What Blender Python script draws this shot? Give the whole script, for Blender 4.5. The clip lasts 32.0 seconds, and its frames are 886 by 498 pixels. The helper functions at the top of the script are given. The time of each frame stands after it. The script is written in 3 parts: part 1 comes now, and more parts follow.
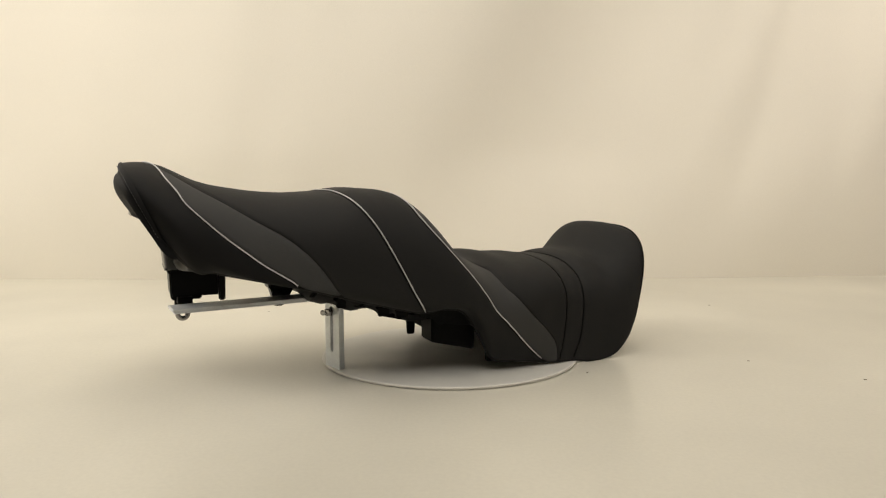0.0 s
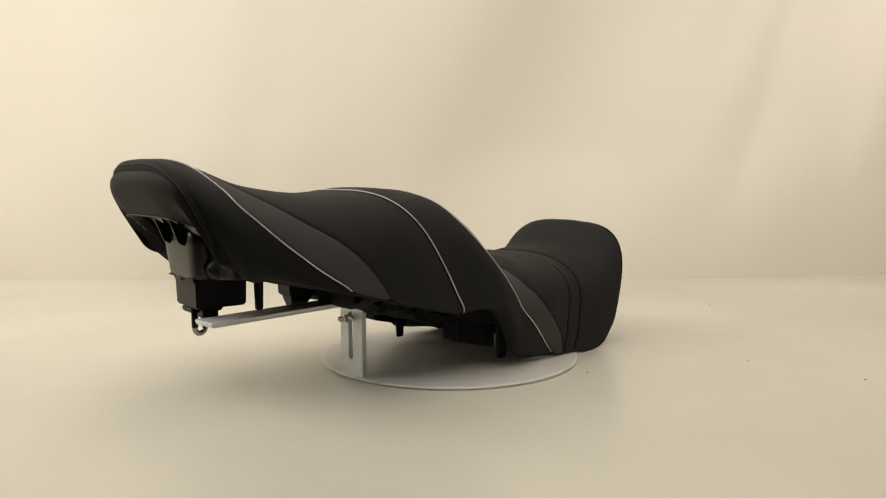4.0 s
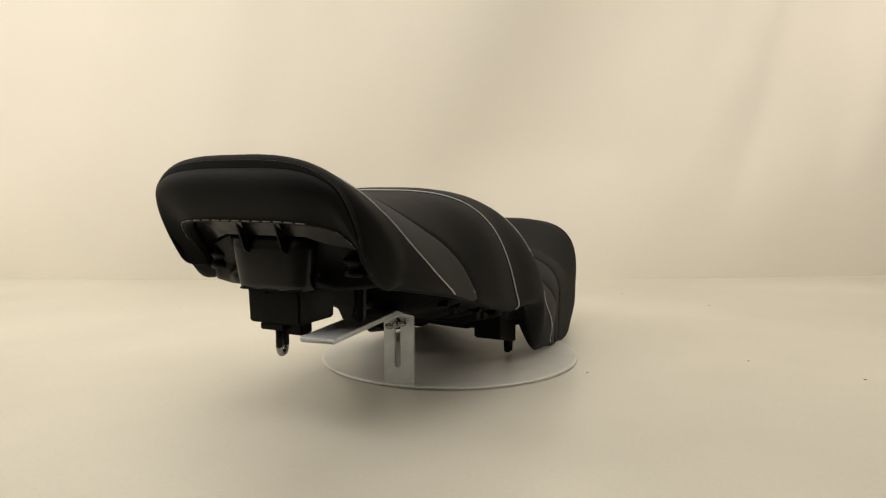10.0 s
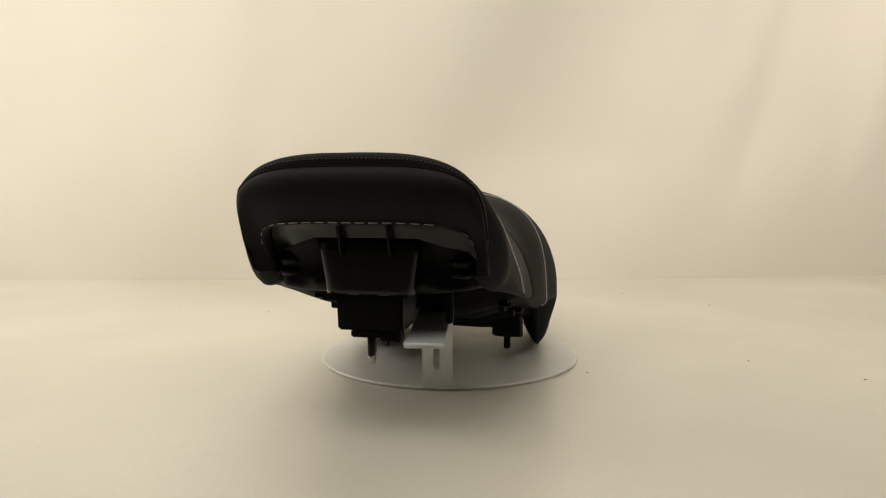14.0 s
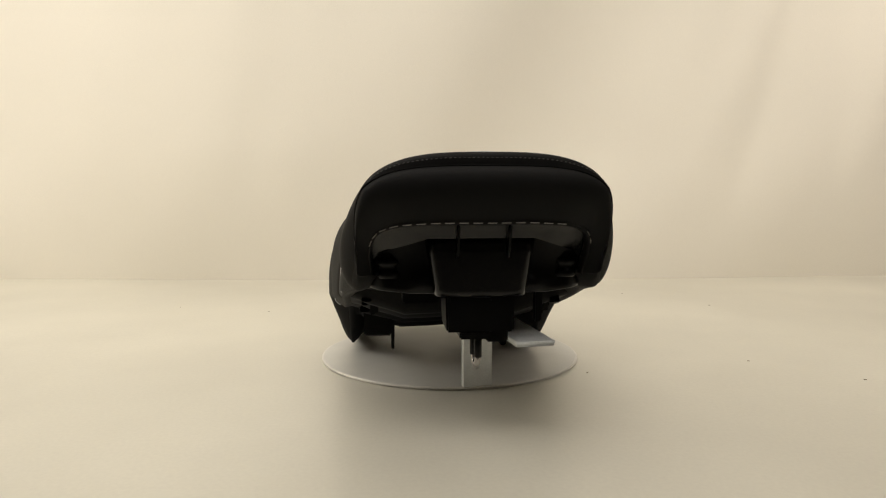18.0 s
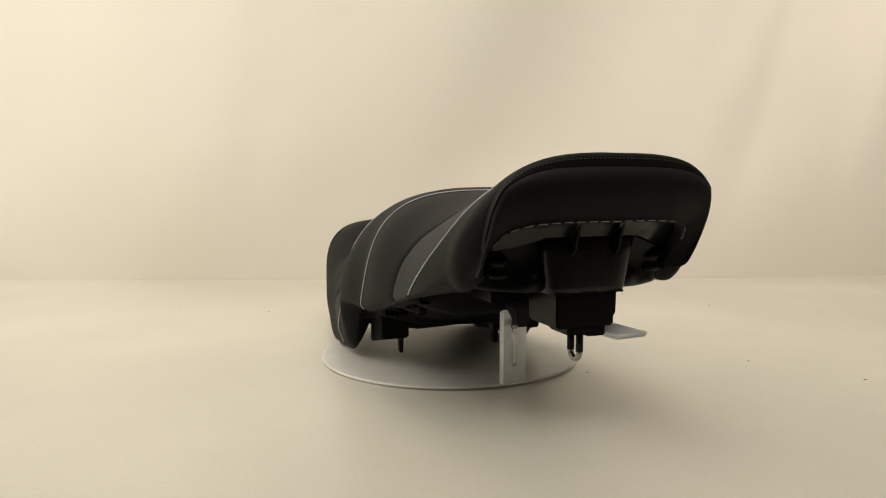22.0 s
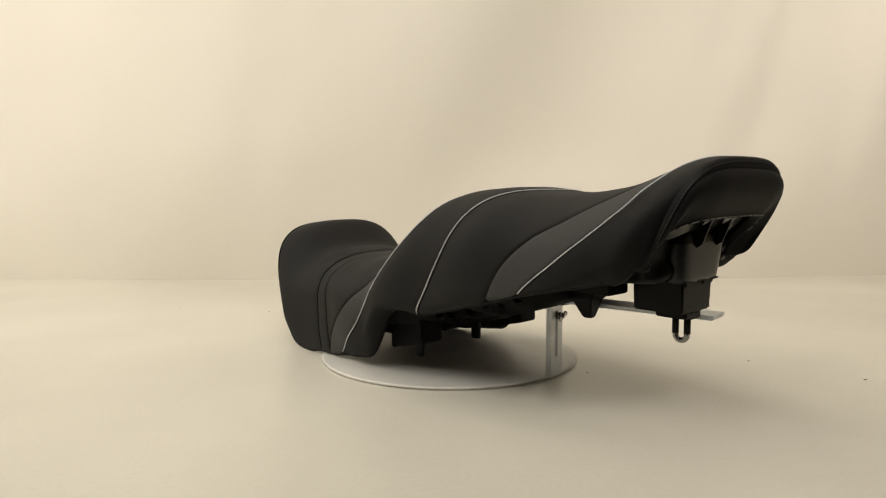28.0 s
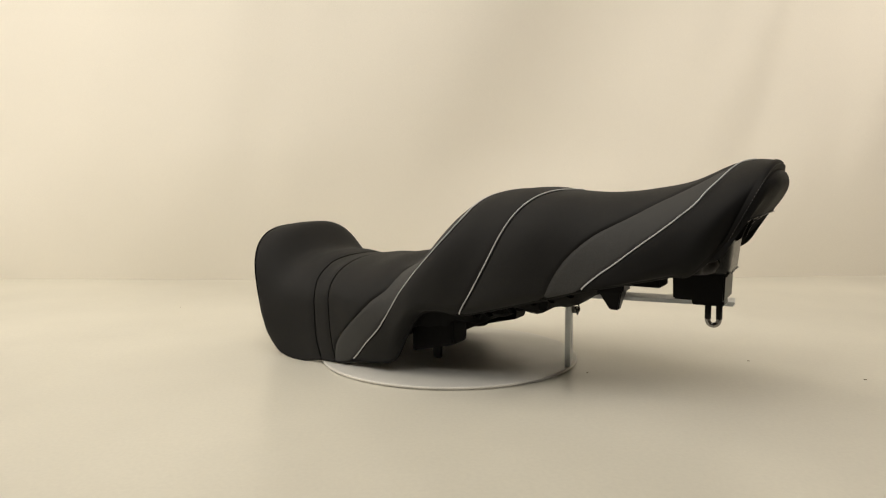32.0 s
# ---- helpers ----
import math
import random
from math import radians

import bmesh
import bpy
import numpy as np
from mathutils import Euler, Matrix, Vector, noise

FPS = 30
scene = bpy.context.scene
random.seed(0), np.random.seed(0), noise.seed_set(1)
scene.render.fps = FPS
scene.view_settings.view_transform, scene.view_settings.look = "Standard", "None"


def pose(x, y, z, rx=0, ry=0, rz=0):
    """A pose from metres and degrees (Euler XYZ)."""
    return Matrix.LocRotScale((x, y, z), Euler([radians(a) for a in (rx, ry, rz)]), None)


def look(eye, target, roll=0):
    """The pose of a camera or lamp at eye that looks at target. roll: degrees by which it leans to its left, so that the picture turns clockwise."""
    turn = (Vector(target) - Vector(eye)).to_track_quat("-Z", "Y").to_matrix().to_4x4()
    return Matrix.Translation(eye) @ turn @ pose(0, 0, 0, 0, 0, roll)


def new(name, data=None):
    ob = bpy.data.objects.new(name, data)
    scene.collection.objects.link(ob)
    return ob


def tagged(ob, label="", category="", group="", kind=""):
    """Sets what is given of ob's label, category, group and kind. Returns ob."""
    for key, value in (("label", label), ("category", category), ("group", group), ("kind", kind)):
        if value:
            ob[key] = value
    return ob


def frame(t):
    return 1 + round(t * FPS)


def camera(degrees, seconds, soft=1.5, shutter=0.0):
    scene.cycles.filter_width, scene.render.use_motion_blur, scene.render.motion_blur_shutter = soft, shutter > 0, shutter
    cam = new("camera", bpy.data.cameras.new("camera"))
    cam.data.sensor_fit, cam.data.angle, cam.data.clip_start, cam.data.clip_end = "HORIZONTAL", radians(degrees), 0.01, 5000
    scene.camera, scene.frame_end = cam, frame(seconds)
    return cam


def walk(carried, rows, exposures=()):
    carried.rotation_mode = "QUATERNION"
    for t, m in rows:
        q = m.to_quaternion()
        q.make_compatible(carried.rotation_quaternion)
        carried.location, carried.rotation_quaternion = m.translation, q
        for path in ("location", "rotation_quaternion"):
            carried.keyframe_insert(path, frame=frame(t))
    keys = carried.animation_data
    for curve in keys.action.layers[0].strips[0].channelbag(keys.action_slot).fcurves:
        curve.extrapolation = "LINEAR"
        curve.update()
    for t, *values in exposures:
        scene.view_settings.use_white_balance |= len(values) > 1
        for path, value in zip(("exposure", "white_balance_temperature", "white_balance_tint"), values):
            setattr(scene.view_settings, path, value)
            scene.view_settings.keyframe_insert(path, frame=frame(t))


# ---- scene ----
EYE = Vector((0.0, -1.0969, 0.2656))
PAN, TILT = -0.0092, -0.0927
AIM = EYE + Vector((math.sin(PAN) * math.cos(TILT), math.cos(PAN) * math.cos(TILT), math.sin(TILT)))
cam = camera(64.71, 32.0, soft=1.2)
walk(cam, [(0, look(EYE, AIM, -0.126)), (32.0, look(EYE, AIM, -0.126))])

# ---- light: softboxes overhead, in front and left, an added wall wash, dim warm room ----
world = bpy.data.worlds.new("room_light")
scene.world = world
world.use_nodes = True
world.node_tree.nodes["Background"].inputs[0].default_value = (1.0, 0.93, 0.80, 1)
world.node_tree.nodes["Background"].inputs[1].default_value = 0.035


def area_lamp(name, eye, target, sx, sy, watts, colour):
    data = bpy.data.lights.new(name, "AREA")
    data.shape, data.size, data.size_y, data.energy, data.color = "RECTANGLE", sx, sy, watts, colour
    ob = new(name, data)
    ob.matrix_world = look(eye, target)
    return ob


WARM = (1.0, 0.935, 0.855)
area_lamp("ceiling_softbox", (-0.50, 0.56, 2.15), (-0.45, 0.60, 0.0), 3.2, 0.9, 24, WARM)
front = area_lamp("front_softbox", (-0.25, -1.15, 1.75), (0.05, 0.50, 0.10), 2.6, 1.0, 19, WARM)
front.data.spread = radians(130)
area_lamp("side_softbox", (-1.95, -0.05, 1.2), (0.3, 0.25, 0.0), 0.8, 1.2, 23, WARM)
# added lamp: lifts the backdrop's right side, its narrow spread sparing the floor
wash = area_lamp("added_wall_wash", (1.85, 0.05, 1.4), (0.95, 0.95, 0.75), 0.6, 1.0, 7, (1.0, 0.90, 0.80))
wash.data.spread = radians(110)
scene.view_settings.exposure = -0.53


# ---- materials ----
def material(name, colour, rough=0.6, metal=0.0, grain=0.0, grain_scale=400.0, bump=0.0, stain=0.0, stain_scale=6.0, spec=0.5):
    """Colour with fine grain and broad stains, in object space."""
    m = bpy.data.materials.new(name)
    m.use_nodes = True
    nt = m.node_tree
    b = nt.nodes["Principled BSDF"]
    b.inputs["Roughness"].default_value, b.inputs["Metallic"].default_value = rough, metal
    b.inputs["Specular IOR Level"].default_value = spec
    tc = nt.nodes.new("ShaderNodeTexCoord")
    fine, broad = nt.nodes.new("ShaderNodeTexNoise"), nt.nodes.new("ShaderNodeTexNoise")
    fine.inputs["Scale"].default_value, fine.inputs["Detail"].default_value = grain_scale, 3
    broad.inputs["Scale"].default_value, broad.inputs["Detail"].default_value = stain_scale, 4
    for n in (fine, broad):
        nt.links.new(tc.outputs["Object"], n.inputs["Vector"])

    def scaled(node, amount):
        r = nt.nodes.new("ShaderNodeMapRange")
        r.inputs["To Min"].default_value, r.inputs["To Max"].default_value = 1 - amount, 1 + amount
        r.inputs["From Min"].default_value, r.inputs["From Max"].default_value = 0.25, 0.75
        nt.links.new(node.outputs["Fac"], r.inputs["Value"])
        return r
    a, s = scaled(fine, grain), scaled(broad, stain)
    mul = nt.nodes.new("ShaderNodeMath")
    mul.operation = "MULTIPLY"
    nt.links.new(a.outputs[0], mul.inputs[0])
    nt.links.new(s.outputs[0], mul.inputs[1])
    mix = nt.nodes.new("ShaderNodeMix")
    mix.data_type, mix.blend_type = "RGBA", "MULTIPLY"
    mix.inputs["Factor"].default_value = 1.0
    mix.inputs["A"].default_value = (*colour, 1)
    nt.links.new(mul.outputs[0], mix.inputs["B"])
    nt.links.new(mix.outputs["Result"], b.inputs["Base Color"])
    if bump:
        bp = nt.nodes.new("ShaderNodeBump")
        bp.inputs["Strength"].default_value, bp.inputs["Distance"].default_value = bump, 0.0006
        nt.links.new(fine.outputs["Fac"], bp.inputs["Height"])
        nt.links.new(bp.outputs["Normal"], b.inputs["Normal"])
    return m


FABRIC = material("black_fabric", (0.0140, 0.0138, 0.0132), 0.72, grain=0.25, grain_scale=900, bump=0.4, stain=0.12, spec=0.24)
FABRIC_SIDE = material("black_coated_fabric", (0.0066, 0.0065, 0.0063), 0.66, grain=0.2, grain_scale=1200, bump=0.3, stain=0.1, spec=0.2)
GREY = material("grey_fabric", (0.049, 0.049, 0.0474), 0.72, grain=0.2, grain_scale=900, bump=0.4, stain=0.1, spec=0.25)
PIPING = material("silver_piping", (0.56, 0.56, 0.56), 0.35, grain=0.1, stain=0.1)
DARK_PIPE = material("black_seam_cord", (0.003, 0.003, 0.003), 0.7, grain=0.2, spec=0.15)
THREAD = material("pale_thread", (0.30, 0.28, 0.25), 0.6, grain=0.1)
THREAD_DIM = material("grey_thread", (0.05, 0.048, 0.045), 0.6, grain=0.1)
PLATE = material("glossy_black_plastic", (0.0055, 0.0055, 0.0053), 0.24, grain=0.2, grain_scale=300, bump=0.2, stain=0.3, stain_scale=18, spec=0.33)
MATT = material("matt_black_plastic", (0.0042, 0.0042, 0.0042), 0.6, grain=0.3, grain_scale=300, bump=0.3, stain=0.3, stain_scale=18, spec=0.10)
PLASTIC = material("black_plastic", (0.0035, 0.0035, 0.0035), 0.34, grain=0.2, grain_scale=300, bump=0.2, stain=0.3, stain_scale=18, spec=0.14)
STEEL = material("bare_steel", (0.30, 0.29, 0.28), 0.2, metal=1.0, grain=0.1, stain=0.15)
ALU = material("bare_aluminium_bar", (0.84, 0.87, 0.88), 0.34, metal=0.25, grain=0.06, stain=0.12, stain_scale=40, bump=0.1)
BAND = material("white_edge_band", (0.74, 0.72, 0.67), 0.45, grain=0.05, stain=0.1, stain_scale=20)
DISC = material("white_laminate_disc", (0.66, 0.655, 0.61), 0.38, grain=0.05, stain=0.08, stain_scale=12)
FLOOR_M = material("cream_sheet", (0.655, 0.632, 0.545), 0.32, grain=0.03, grain_scale=200, stain=0.10, stain_scale=2.2)
WALL_M = material("cream_cloth", (0.85, 0.81, 0.715), 0.85, grain=0.03, grain_scale=500, stain=0.03, stain_scale=1.5)
# darker tone for the unseen right wall, so less light bounces back
LOW_BOUNCE_M = material("low_bounce_tan", (0.26, 0.225, 0.18), 0.85, grain=0.04, stain=0.06, stain_scale=1.5)
# dark tone for unseen surfaces that keep reflections and front fill low
DARK_SURROUND_M = material("dark_surround", (0.05, 0.045, 0.038), 0.8, grain=0.05, stain=0.1, stain_scale=1.5)
SPECK = material("dark_speck", (0.19, 0.15, 0.10), 0.8)


# ---- building helpers ----
def mesh_object(name, verts, faces, mat, parent=None, label="", smooth=True):
    me = bpy.data.meshes.new(name)
    me.from_pydata([tuple(v) for v in verts], [], [tuple(f) for f in faces])
    me.validate()
    if smooth:
        me.polygons.foreach_set("use_smooth", [True] * len(me.polygons))
    me.materials.append(mat)
    ob = new(name, me)
    if parent:
        ob.parent = parent
    if label:
        ob["label"] = label
    return ob


def part(name, bm, mat, parent, label="", smooth=False):
    bmesh.ops.recalc_face_normals(bm, faces=bm.faces)
    me = bpy.data.meshes.new(name)
    bm.to_mesh(me)
    bm.free()
    if smooth:
        me.polygons.foreach_set("use_smooth", [True] * len(me.polygons))
    me.materials.append(mat)
    ob = new(name, me)
    ob.parent = parent
    if label:
        ob["label"] = label
    return ob


def grid_mesh(name, pts, mat, parent=None, label="", closed=False, flip=False):
    """A sheet from rows of points, pts[i][j]."""
    pts = np.asarray(pts)
    n, k = pts.shape[:2]
    idx = np.arange(n * k).reshape(n, k)
    faces = []
    for i in range(n - 1):
        for j in range(k if closed else k - 1):
            f = (idx[i, j], idx[i, (j + 1) % k], idx[i + 1, (j + 1) % k], idx[i + 1, j])
            faces.append(f[::-1] if flip else f)
    return mesh_object(name, pts.reshape(-1, 3), faces, mat, parent, label)


def box_bm(bm, x0, x1, y0, y1, z0, z1, bevel=0.002, taper=0.0, lean=0.0):
    """A bevelled box; taper draws the lower end in, lean shifts it along y."""
    vs = bmesh.ops.create_cube(bm, size=1.0)["verts"]
    cx, cy = (x0 + x1) / 2, (y0 + y1) / 2
    for v in vs:
        low = v.co.z < 0
        f = 1 - taper if low else 1.0
        v.co = Vector((cx + v.co.x * (x1 - x0) * f, cy + v.co.y * (y1 - y0) * f + (lean if low else 0), z0 if low else z1))
    es = list({e for v in vs for e in v.link_edges})
    if bevel:
        bmesh.ops.bevel(bm, geom=es, offset=bevel, segments=2, affect="EDGES")
    return bm


def tube(name, path, radius, mat, parent, label="", sides=8, closed=False):
    path = [Vector(p) for p in path]
    rings = []
    n = len(path)
    for i, p in enumerate(path):
        a = path[(i - 1) % n] if closed or i else path[0]
        b = path[(i + 1) % n] if closed or i < n - 1 else path[-1]
        t = (b - a).normalized()
        u = t.orthogonal() if i == 0 else (u - t * u.dot(t))
        u.normalize()
        w = t.cross(u)
        rings.append([p + (u * math.cos(g) + w * math.sin(g)) * radius for g in [2 * math.pi * k / sides for k in range(sides)]])
    if closed:
        rings.append(rings[0])
    ob = grid_mesh(name, [[tuple(v) for v in r] for r in rings], mat, parent, label, closed=True)
    if not closed:
        bm = bmesh.new()
        bm.from_mesh(ob.data)
        bmesh.ops.holes_fill(bm, edges=[e for e in bm.edges if e.is_boundary], sides=0)
        bmesh.ops.recalc_face_normals(bm, faces=bm.faces)
        bm.to_mesh(ob.data)
        bm.free()
    return ob


def curve(knots, values, x):
    """A smooth line through the knots (cubic, slopes from the neighbours)."""
    k, v, x = np.asarray(knots, float), np.asarray(values, float), np.asarray(x, float)
    h = np.diff(k)
    d = np.diff(v) / h
    m = np.empty_like(v)
    m[1:-1] = (d[:-1] * h[1:] + d[1:] * h[:-1]) / (h[1:] + h[:-1])
    m[0], m[-1] = d[0], d[-1]
    i = np.clip(np.searchsorted(k, x) - 1, 0, len(k) - 2)
    t, hh = (x - k[i]) / h[i], h[i]
    return (2 * t**3 - 3 * t**2 + 1) * v[i] + (t**3 - 2 * t**2 + t) * hh * m[i] + (-2 * t**3 + 3 * t**2) * v[i + 1] + (t**3 - t**2) * hh * m[i + 1]


# ---- booth: floor sheet and cloth backdrop, closed by an added unseen surround ----
FLOOR_Z = -0.005
FLOOR_FRONT = -0.62  # where the sheet is cut short, out of view, to darken reflections


def floor_height(x, y):
    """The sheet lies in faint waves, flat under the disc and at the wall."""
    calm = min(1.0, max(0.0, math.hypot(x, y) - 0.21) / 0.3) * min(1.0, abs(0.875 - y) / 0.2)
    return FLOOR_Z + 0.005 * noise.noise((x * 2.3, y * 3.1, 5.0)) * calm


def build_booth():
    xs, ys = np.linspace(-2.2, 2.2, 120), np.linspace(FLOOR_FRONT, 1.1, 90)
    pts = [[(x, y, floor_height(x, y)) for x in xs] for y in ys]
    fl = grid_mesh("floor", pts, FLOOR_M)
    tagged(fl, "smooth cream floor sheet under the turntable", "floor", kind="structure")
    # unseen dark floor, added so the glossy underside reflects less light
    pts = [[(x, y, FLOOR_Z - 0.02 + 0.001 * math.sin(4 * x + y)) for x in np.linspace(-2.2, 2.2, 20)] for y in np.linspace(-2.2, FLOOR_FRONT + 0.02, 12)]
    tagged(grid_mesh("floor_front", pts, DARK_SURROUND_M), "unseen dark floor, added to darken reflections in the seat", "floor", kind="structure")
    # hanging cloth at the back, with soft slanting folds
    rows = []
    for z in np.linspace(FLOOR_Z, 2.3, 70):
        row = []
        lean = 0.018 * (1 - (1 - min(1.0, max(0.0, z) / 0.28)) ** 2)
        for x in np.linspace(-2.2, 2.2, 260):
            soft = 0.2 + 0.45 * min(1.0, max(0.0, (x + 0.5) / 1.2))
            f = 0.030 * math.sin(3.6 * x + 0.7 - 1.6 * z) + 0.045 * noise.noise((x * 1.9 - z, z * 0.9, 3.0))
            f += soft * (0.011 * math.sin(10.5 * x - 5.6 * z + 1.4 + 1.2 * noise.noise((x * 1.3, z * 1.1, 7.0))) + 0.013 * noise.noise((x * 4.6 - z * 2.2, z * 1.4, 9.0)))
            for x0, lean_x, depth, wide in ((0.74, 0.30, 0.0085, 0.05), (0.42, 0.52, 0.007, 0.065), (-0.62, 0.25, 0.006, 0.07), (1.02, 0.2, 0.008, 0.055)):
                f += depth * math.exp(-((x - x0 - lean_x * z) / wide) ** 2)
            amp = min(1.0, max(0.0, z) / 0.35)
            row.append((x, 0.875 + f * amp - lean + 0.055 * (x / 1.3) ** 2 + 0.025 * (x / 1.3), z))
        rows.append(row)
    w = grid_mesh("wall_back", rows, WALL_M)
    tagged(w, "cream cloth backdrop hanging in soft folds", "backdrop", kind="structure")
    # side walls out of view; the right one is darkened to cut its bounce
    for name, x0 in (("wall_left", -2.2), ("wall_right", 2.2)):
        rows = [[(x0 + 0.02 * math.sin(5 * y + z), y, z) for y in np.linspace(-2.2, 1.0, 40)] for z in np.linspace(FLOOR_Z, 2.3, 20)]
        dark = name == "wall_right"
        tagged(grid_mesh(name, rows, LOW_BOUNCE_M if dark else WALL_M), "unseen tan side wall, added to cut bounce from the right" if dark else "cream cloth side wall", "wall", kind="structure")
    # unseen dark wall behind the camera, added to hold back front bounce
    rows = [[(x, -2.2 + 0.02 * math.sin(5 * x + z), z) for x in np.linspace(-2.2, 2.2, 40)] for z in np.linspace(FLOOR_Z, 2.3, 20)]
    tagged(grid_mesh("wall_front", rows, DARK_SURROUND_M), "unseen dark wall behind the camera, added to cut front bounce", "wall", kind="structure")
    # unseen ceiling, added as a bounce surface to soften the shadows
    rows = [[(x, y, 2.3 + 0.01 * math.sin(3 * x + 2 * y)) for x in np.linspace(-2.2, 2.2, 30)] for y in np.linspace(-2.2, 1.1, 24)]
    tagged(grid_mesh("ceiling", rows, WALL_M), "unseen cream ceiling, added to bounce light", "ceiling", kind="structure")


build_booth()


def build_crumbs():
    spots = ((-0.594, 0.422), (-0.384, 0.367), (0.578, 0.446), (0.426, 0.616), (0.198, -0.111), (0.456, -0.046), (0.573, -0.148))
    for k, (x, y) in enumerate(spots):
        bm = bmesh.new()
        bmesh.ops.create_icosphere(bm, subdivisions=1, radius=1.0)
        for v in bm.verts:
            v.co = Vector((v.co.x * 0.0016, v.co.y * 0.0024, v.co.z * 0.0007)) * random.uniform(0.75, 1.1)
        me = bpy.data.meshes.new("crumb")
        bm.to_mesh(me)
        bm.free()
        me.materials.append(SPECK)
        ob = new("crumb", me)
        ob.matrix_world = pose(x, y, floor_height(x, y) + 0.0004, 0, 0, 40 * k)
        tagged(ob, "tiny dark brown crumb lying on the floor sheet", "crumb", "crumbs on the floor")


build_crumbs()

# ---- seat and turntable share one frame: x across, y from tail to nose ----
BASE = pose(-0.0075, 0, 0, 0, 0, -2.505)
AXIS = (0.0075, 0.0003)


def turn(t):
    u = (t - 16) / 16
    return math.degrees(1.1008 * u + 0.0209 * (u**3 - u))


STATIONS = [-0.422, -0.405, -0.37, -0.32, -0.26, -0.2, -0.14, -0.09, -0.05, -0.02, 0.01, 0.04, 0.08, 0.12, 0.16, 0.195, 0.23, 0.265, 0.295]
CROWN = [0.2944, 0.2949, 0.2722, 0.2598, 0.2544, 0.256, 0.2607, 0.2455, 0.1813, 0.1634, 0.156, 0.1603, 0.1549, 0.1538, 0.15, 0.1549, 0.16, 0.1991, 0.1979]  # height of the crown
HALF_WIDTH = [0.1223, 0.1352, 0.1380, 0.143, 0.146, 0.1627, 0.1645, 0.1747, 0.1764, 0.1715, 0.1662, 0.1664, 0.1617, 0.1484, 0.139, 0.1375, 0.139, 0.1395, 0.1363]  # greatest half width
WIDEST_AT = [0.2166, 0.2041, 0.1752, 0.1494, 0.137, 0.1278, 0.1081, 0.1081, 0.0985, 0.0794, 0.0727, 0.0763, 0.0824, 0.0867, 0.079, 0.0728, 0.0663, 0.0587, 0.0704]  # height of the widest line
EDGE_WIDTH = [0.1205, 0.1265, 0.1221, 0.1341, 0.1454, 0.1483, 0.1532, 0.1531, 0.1505, 0.1491, 0.1485, 0.1483, 0.1458, 0.1465, 0.142, 0.139, 0.137, 0.132, 0.124]  # half width at the lower edge
EDGE_AT = [0.201, 0.1692, 0.1586, 0.1479, 0.1331, 0.1111, 0.0948, 0.0968, 0.0884, 0.058, 0.0225, 0.0149, 0.0114, 0.0057, 0.0032, -0.0028, 0.0042, 0.0238, 0.0234]  # height of the lower edge
SQUARENESS = [3.1, 2.2, 2.62, 2.566, 2.918, 3.29, 3.1, 2.95, 3.6, 3.3, 2.7, 2.422, 2.487, 2.575, 2.431, 2.473, 2.437, 2.614, 3.363]  # how square the shoulder is
LEAN = [-0.4462, -0.3141, -0.1433, -0.066, -0.119, -0.292, -0.332, -0.198, -0.088, -0.011, 0.049, 0.045, 0.089, 0.09, 0.07, 0.045, 0.02, 0.07, 0.218]  # how far each section leans along the seat

NQ_UP = 0.663


def section(u, q):
    """Points of the padded shell: u along the seat, q from 0 (crown) to 1 (lower edge), on the +x half."""
    u, q = np.broadcast_arrays(np.asarray(u, float), np.asarray(q, float))
    zt, w, zw = curve(STATIONS, CROWN, u), curve(STATIONS, HALF_WIDTH, u), curve(STATIONS, WIDEST_AT, u)
    wb, zb = curve(STATIONS, EDGE_WIDTH, u), curve(STATIONS, EDGE_AT, u)
    n, sh = curve(STATIONS, SQUARENESS, u), curve(STATIONS, LEAN, u)
    a = math.pi / 2 * np.clip(q / NQ_UP, 0, 1) ** 1.5
    b = np.clip((q - NQ_UP) / (1 - NQ_UP), 0, 1)
    x = np.where(b > 0, w + (wb - w) * b**2, w * np.sin(a) ** (2 / n))
    z = np.where(b > 0, zw + (zb - zw) * (1 - (1 - b) ** 1.3), zw + (zt - zw) * np.maximum(np.cos(a), 0) ** (2 / n))
    return np.stack([x, u + sh * (z - 0.2), z], -1)


U0, U1 = STATIONS[0], STATIONS[-1]


def girth_table(nu=150, nq=300, ng=200):
    """For each section, the q at even steps of girth from the crown to the lower edge."""
    qs, gs, rows = np.linspace(0, 1, nq), np.linspace(0, 1, ng), []
    for u in np.linspace(U0, U1, nu):
        p = section(np.full(nq, u), qs)
        d = np.concatenate([[0], np.cumsum(np.hypot(np.diff(p[:, 0]), np.diff(p[:, 2])))])
        rows.append(np.interp(gs, d / d[-1], qs))
    return np.array(rows)


GIRTH = girth_table()


def shell_point(u, g):
    """A point of the shell: u along it, g the share of the girth from the crown, negative on the -x half."""
    u, g = np.broadcast_arrays(np.asarray(u, float), np.asarray(g, float))
    fu = np.clip((u - U0) / (U1 - U0), 0, 1) * (GIRTH.shape[0] - 1)
    fg = np.clip(np.abs(g), 0, 1) * (GIRTH.shape[1] - 1)
    i, j = np.minimum(fu.astype(int), GIRTH.shape[0] - 2), np.minimum(fg.astype(int), GIRTH.shape[1] - 2)
    a, b = fu - i, fg - j
    q = GIRTH[i, j] * (1 - a) * (1 - b) + GIRTH[i + 1, j] * a * (1 - b) + GIRTH[i, j + 1] * (1 - a) * b + GIRTH[i + 1, j + 1] * a * b
    p = section(u, q)
    p[..., 0] *= np.where(g < 0, -1.0, 1.0)
    return p


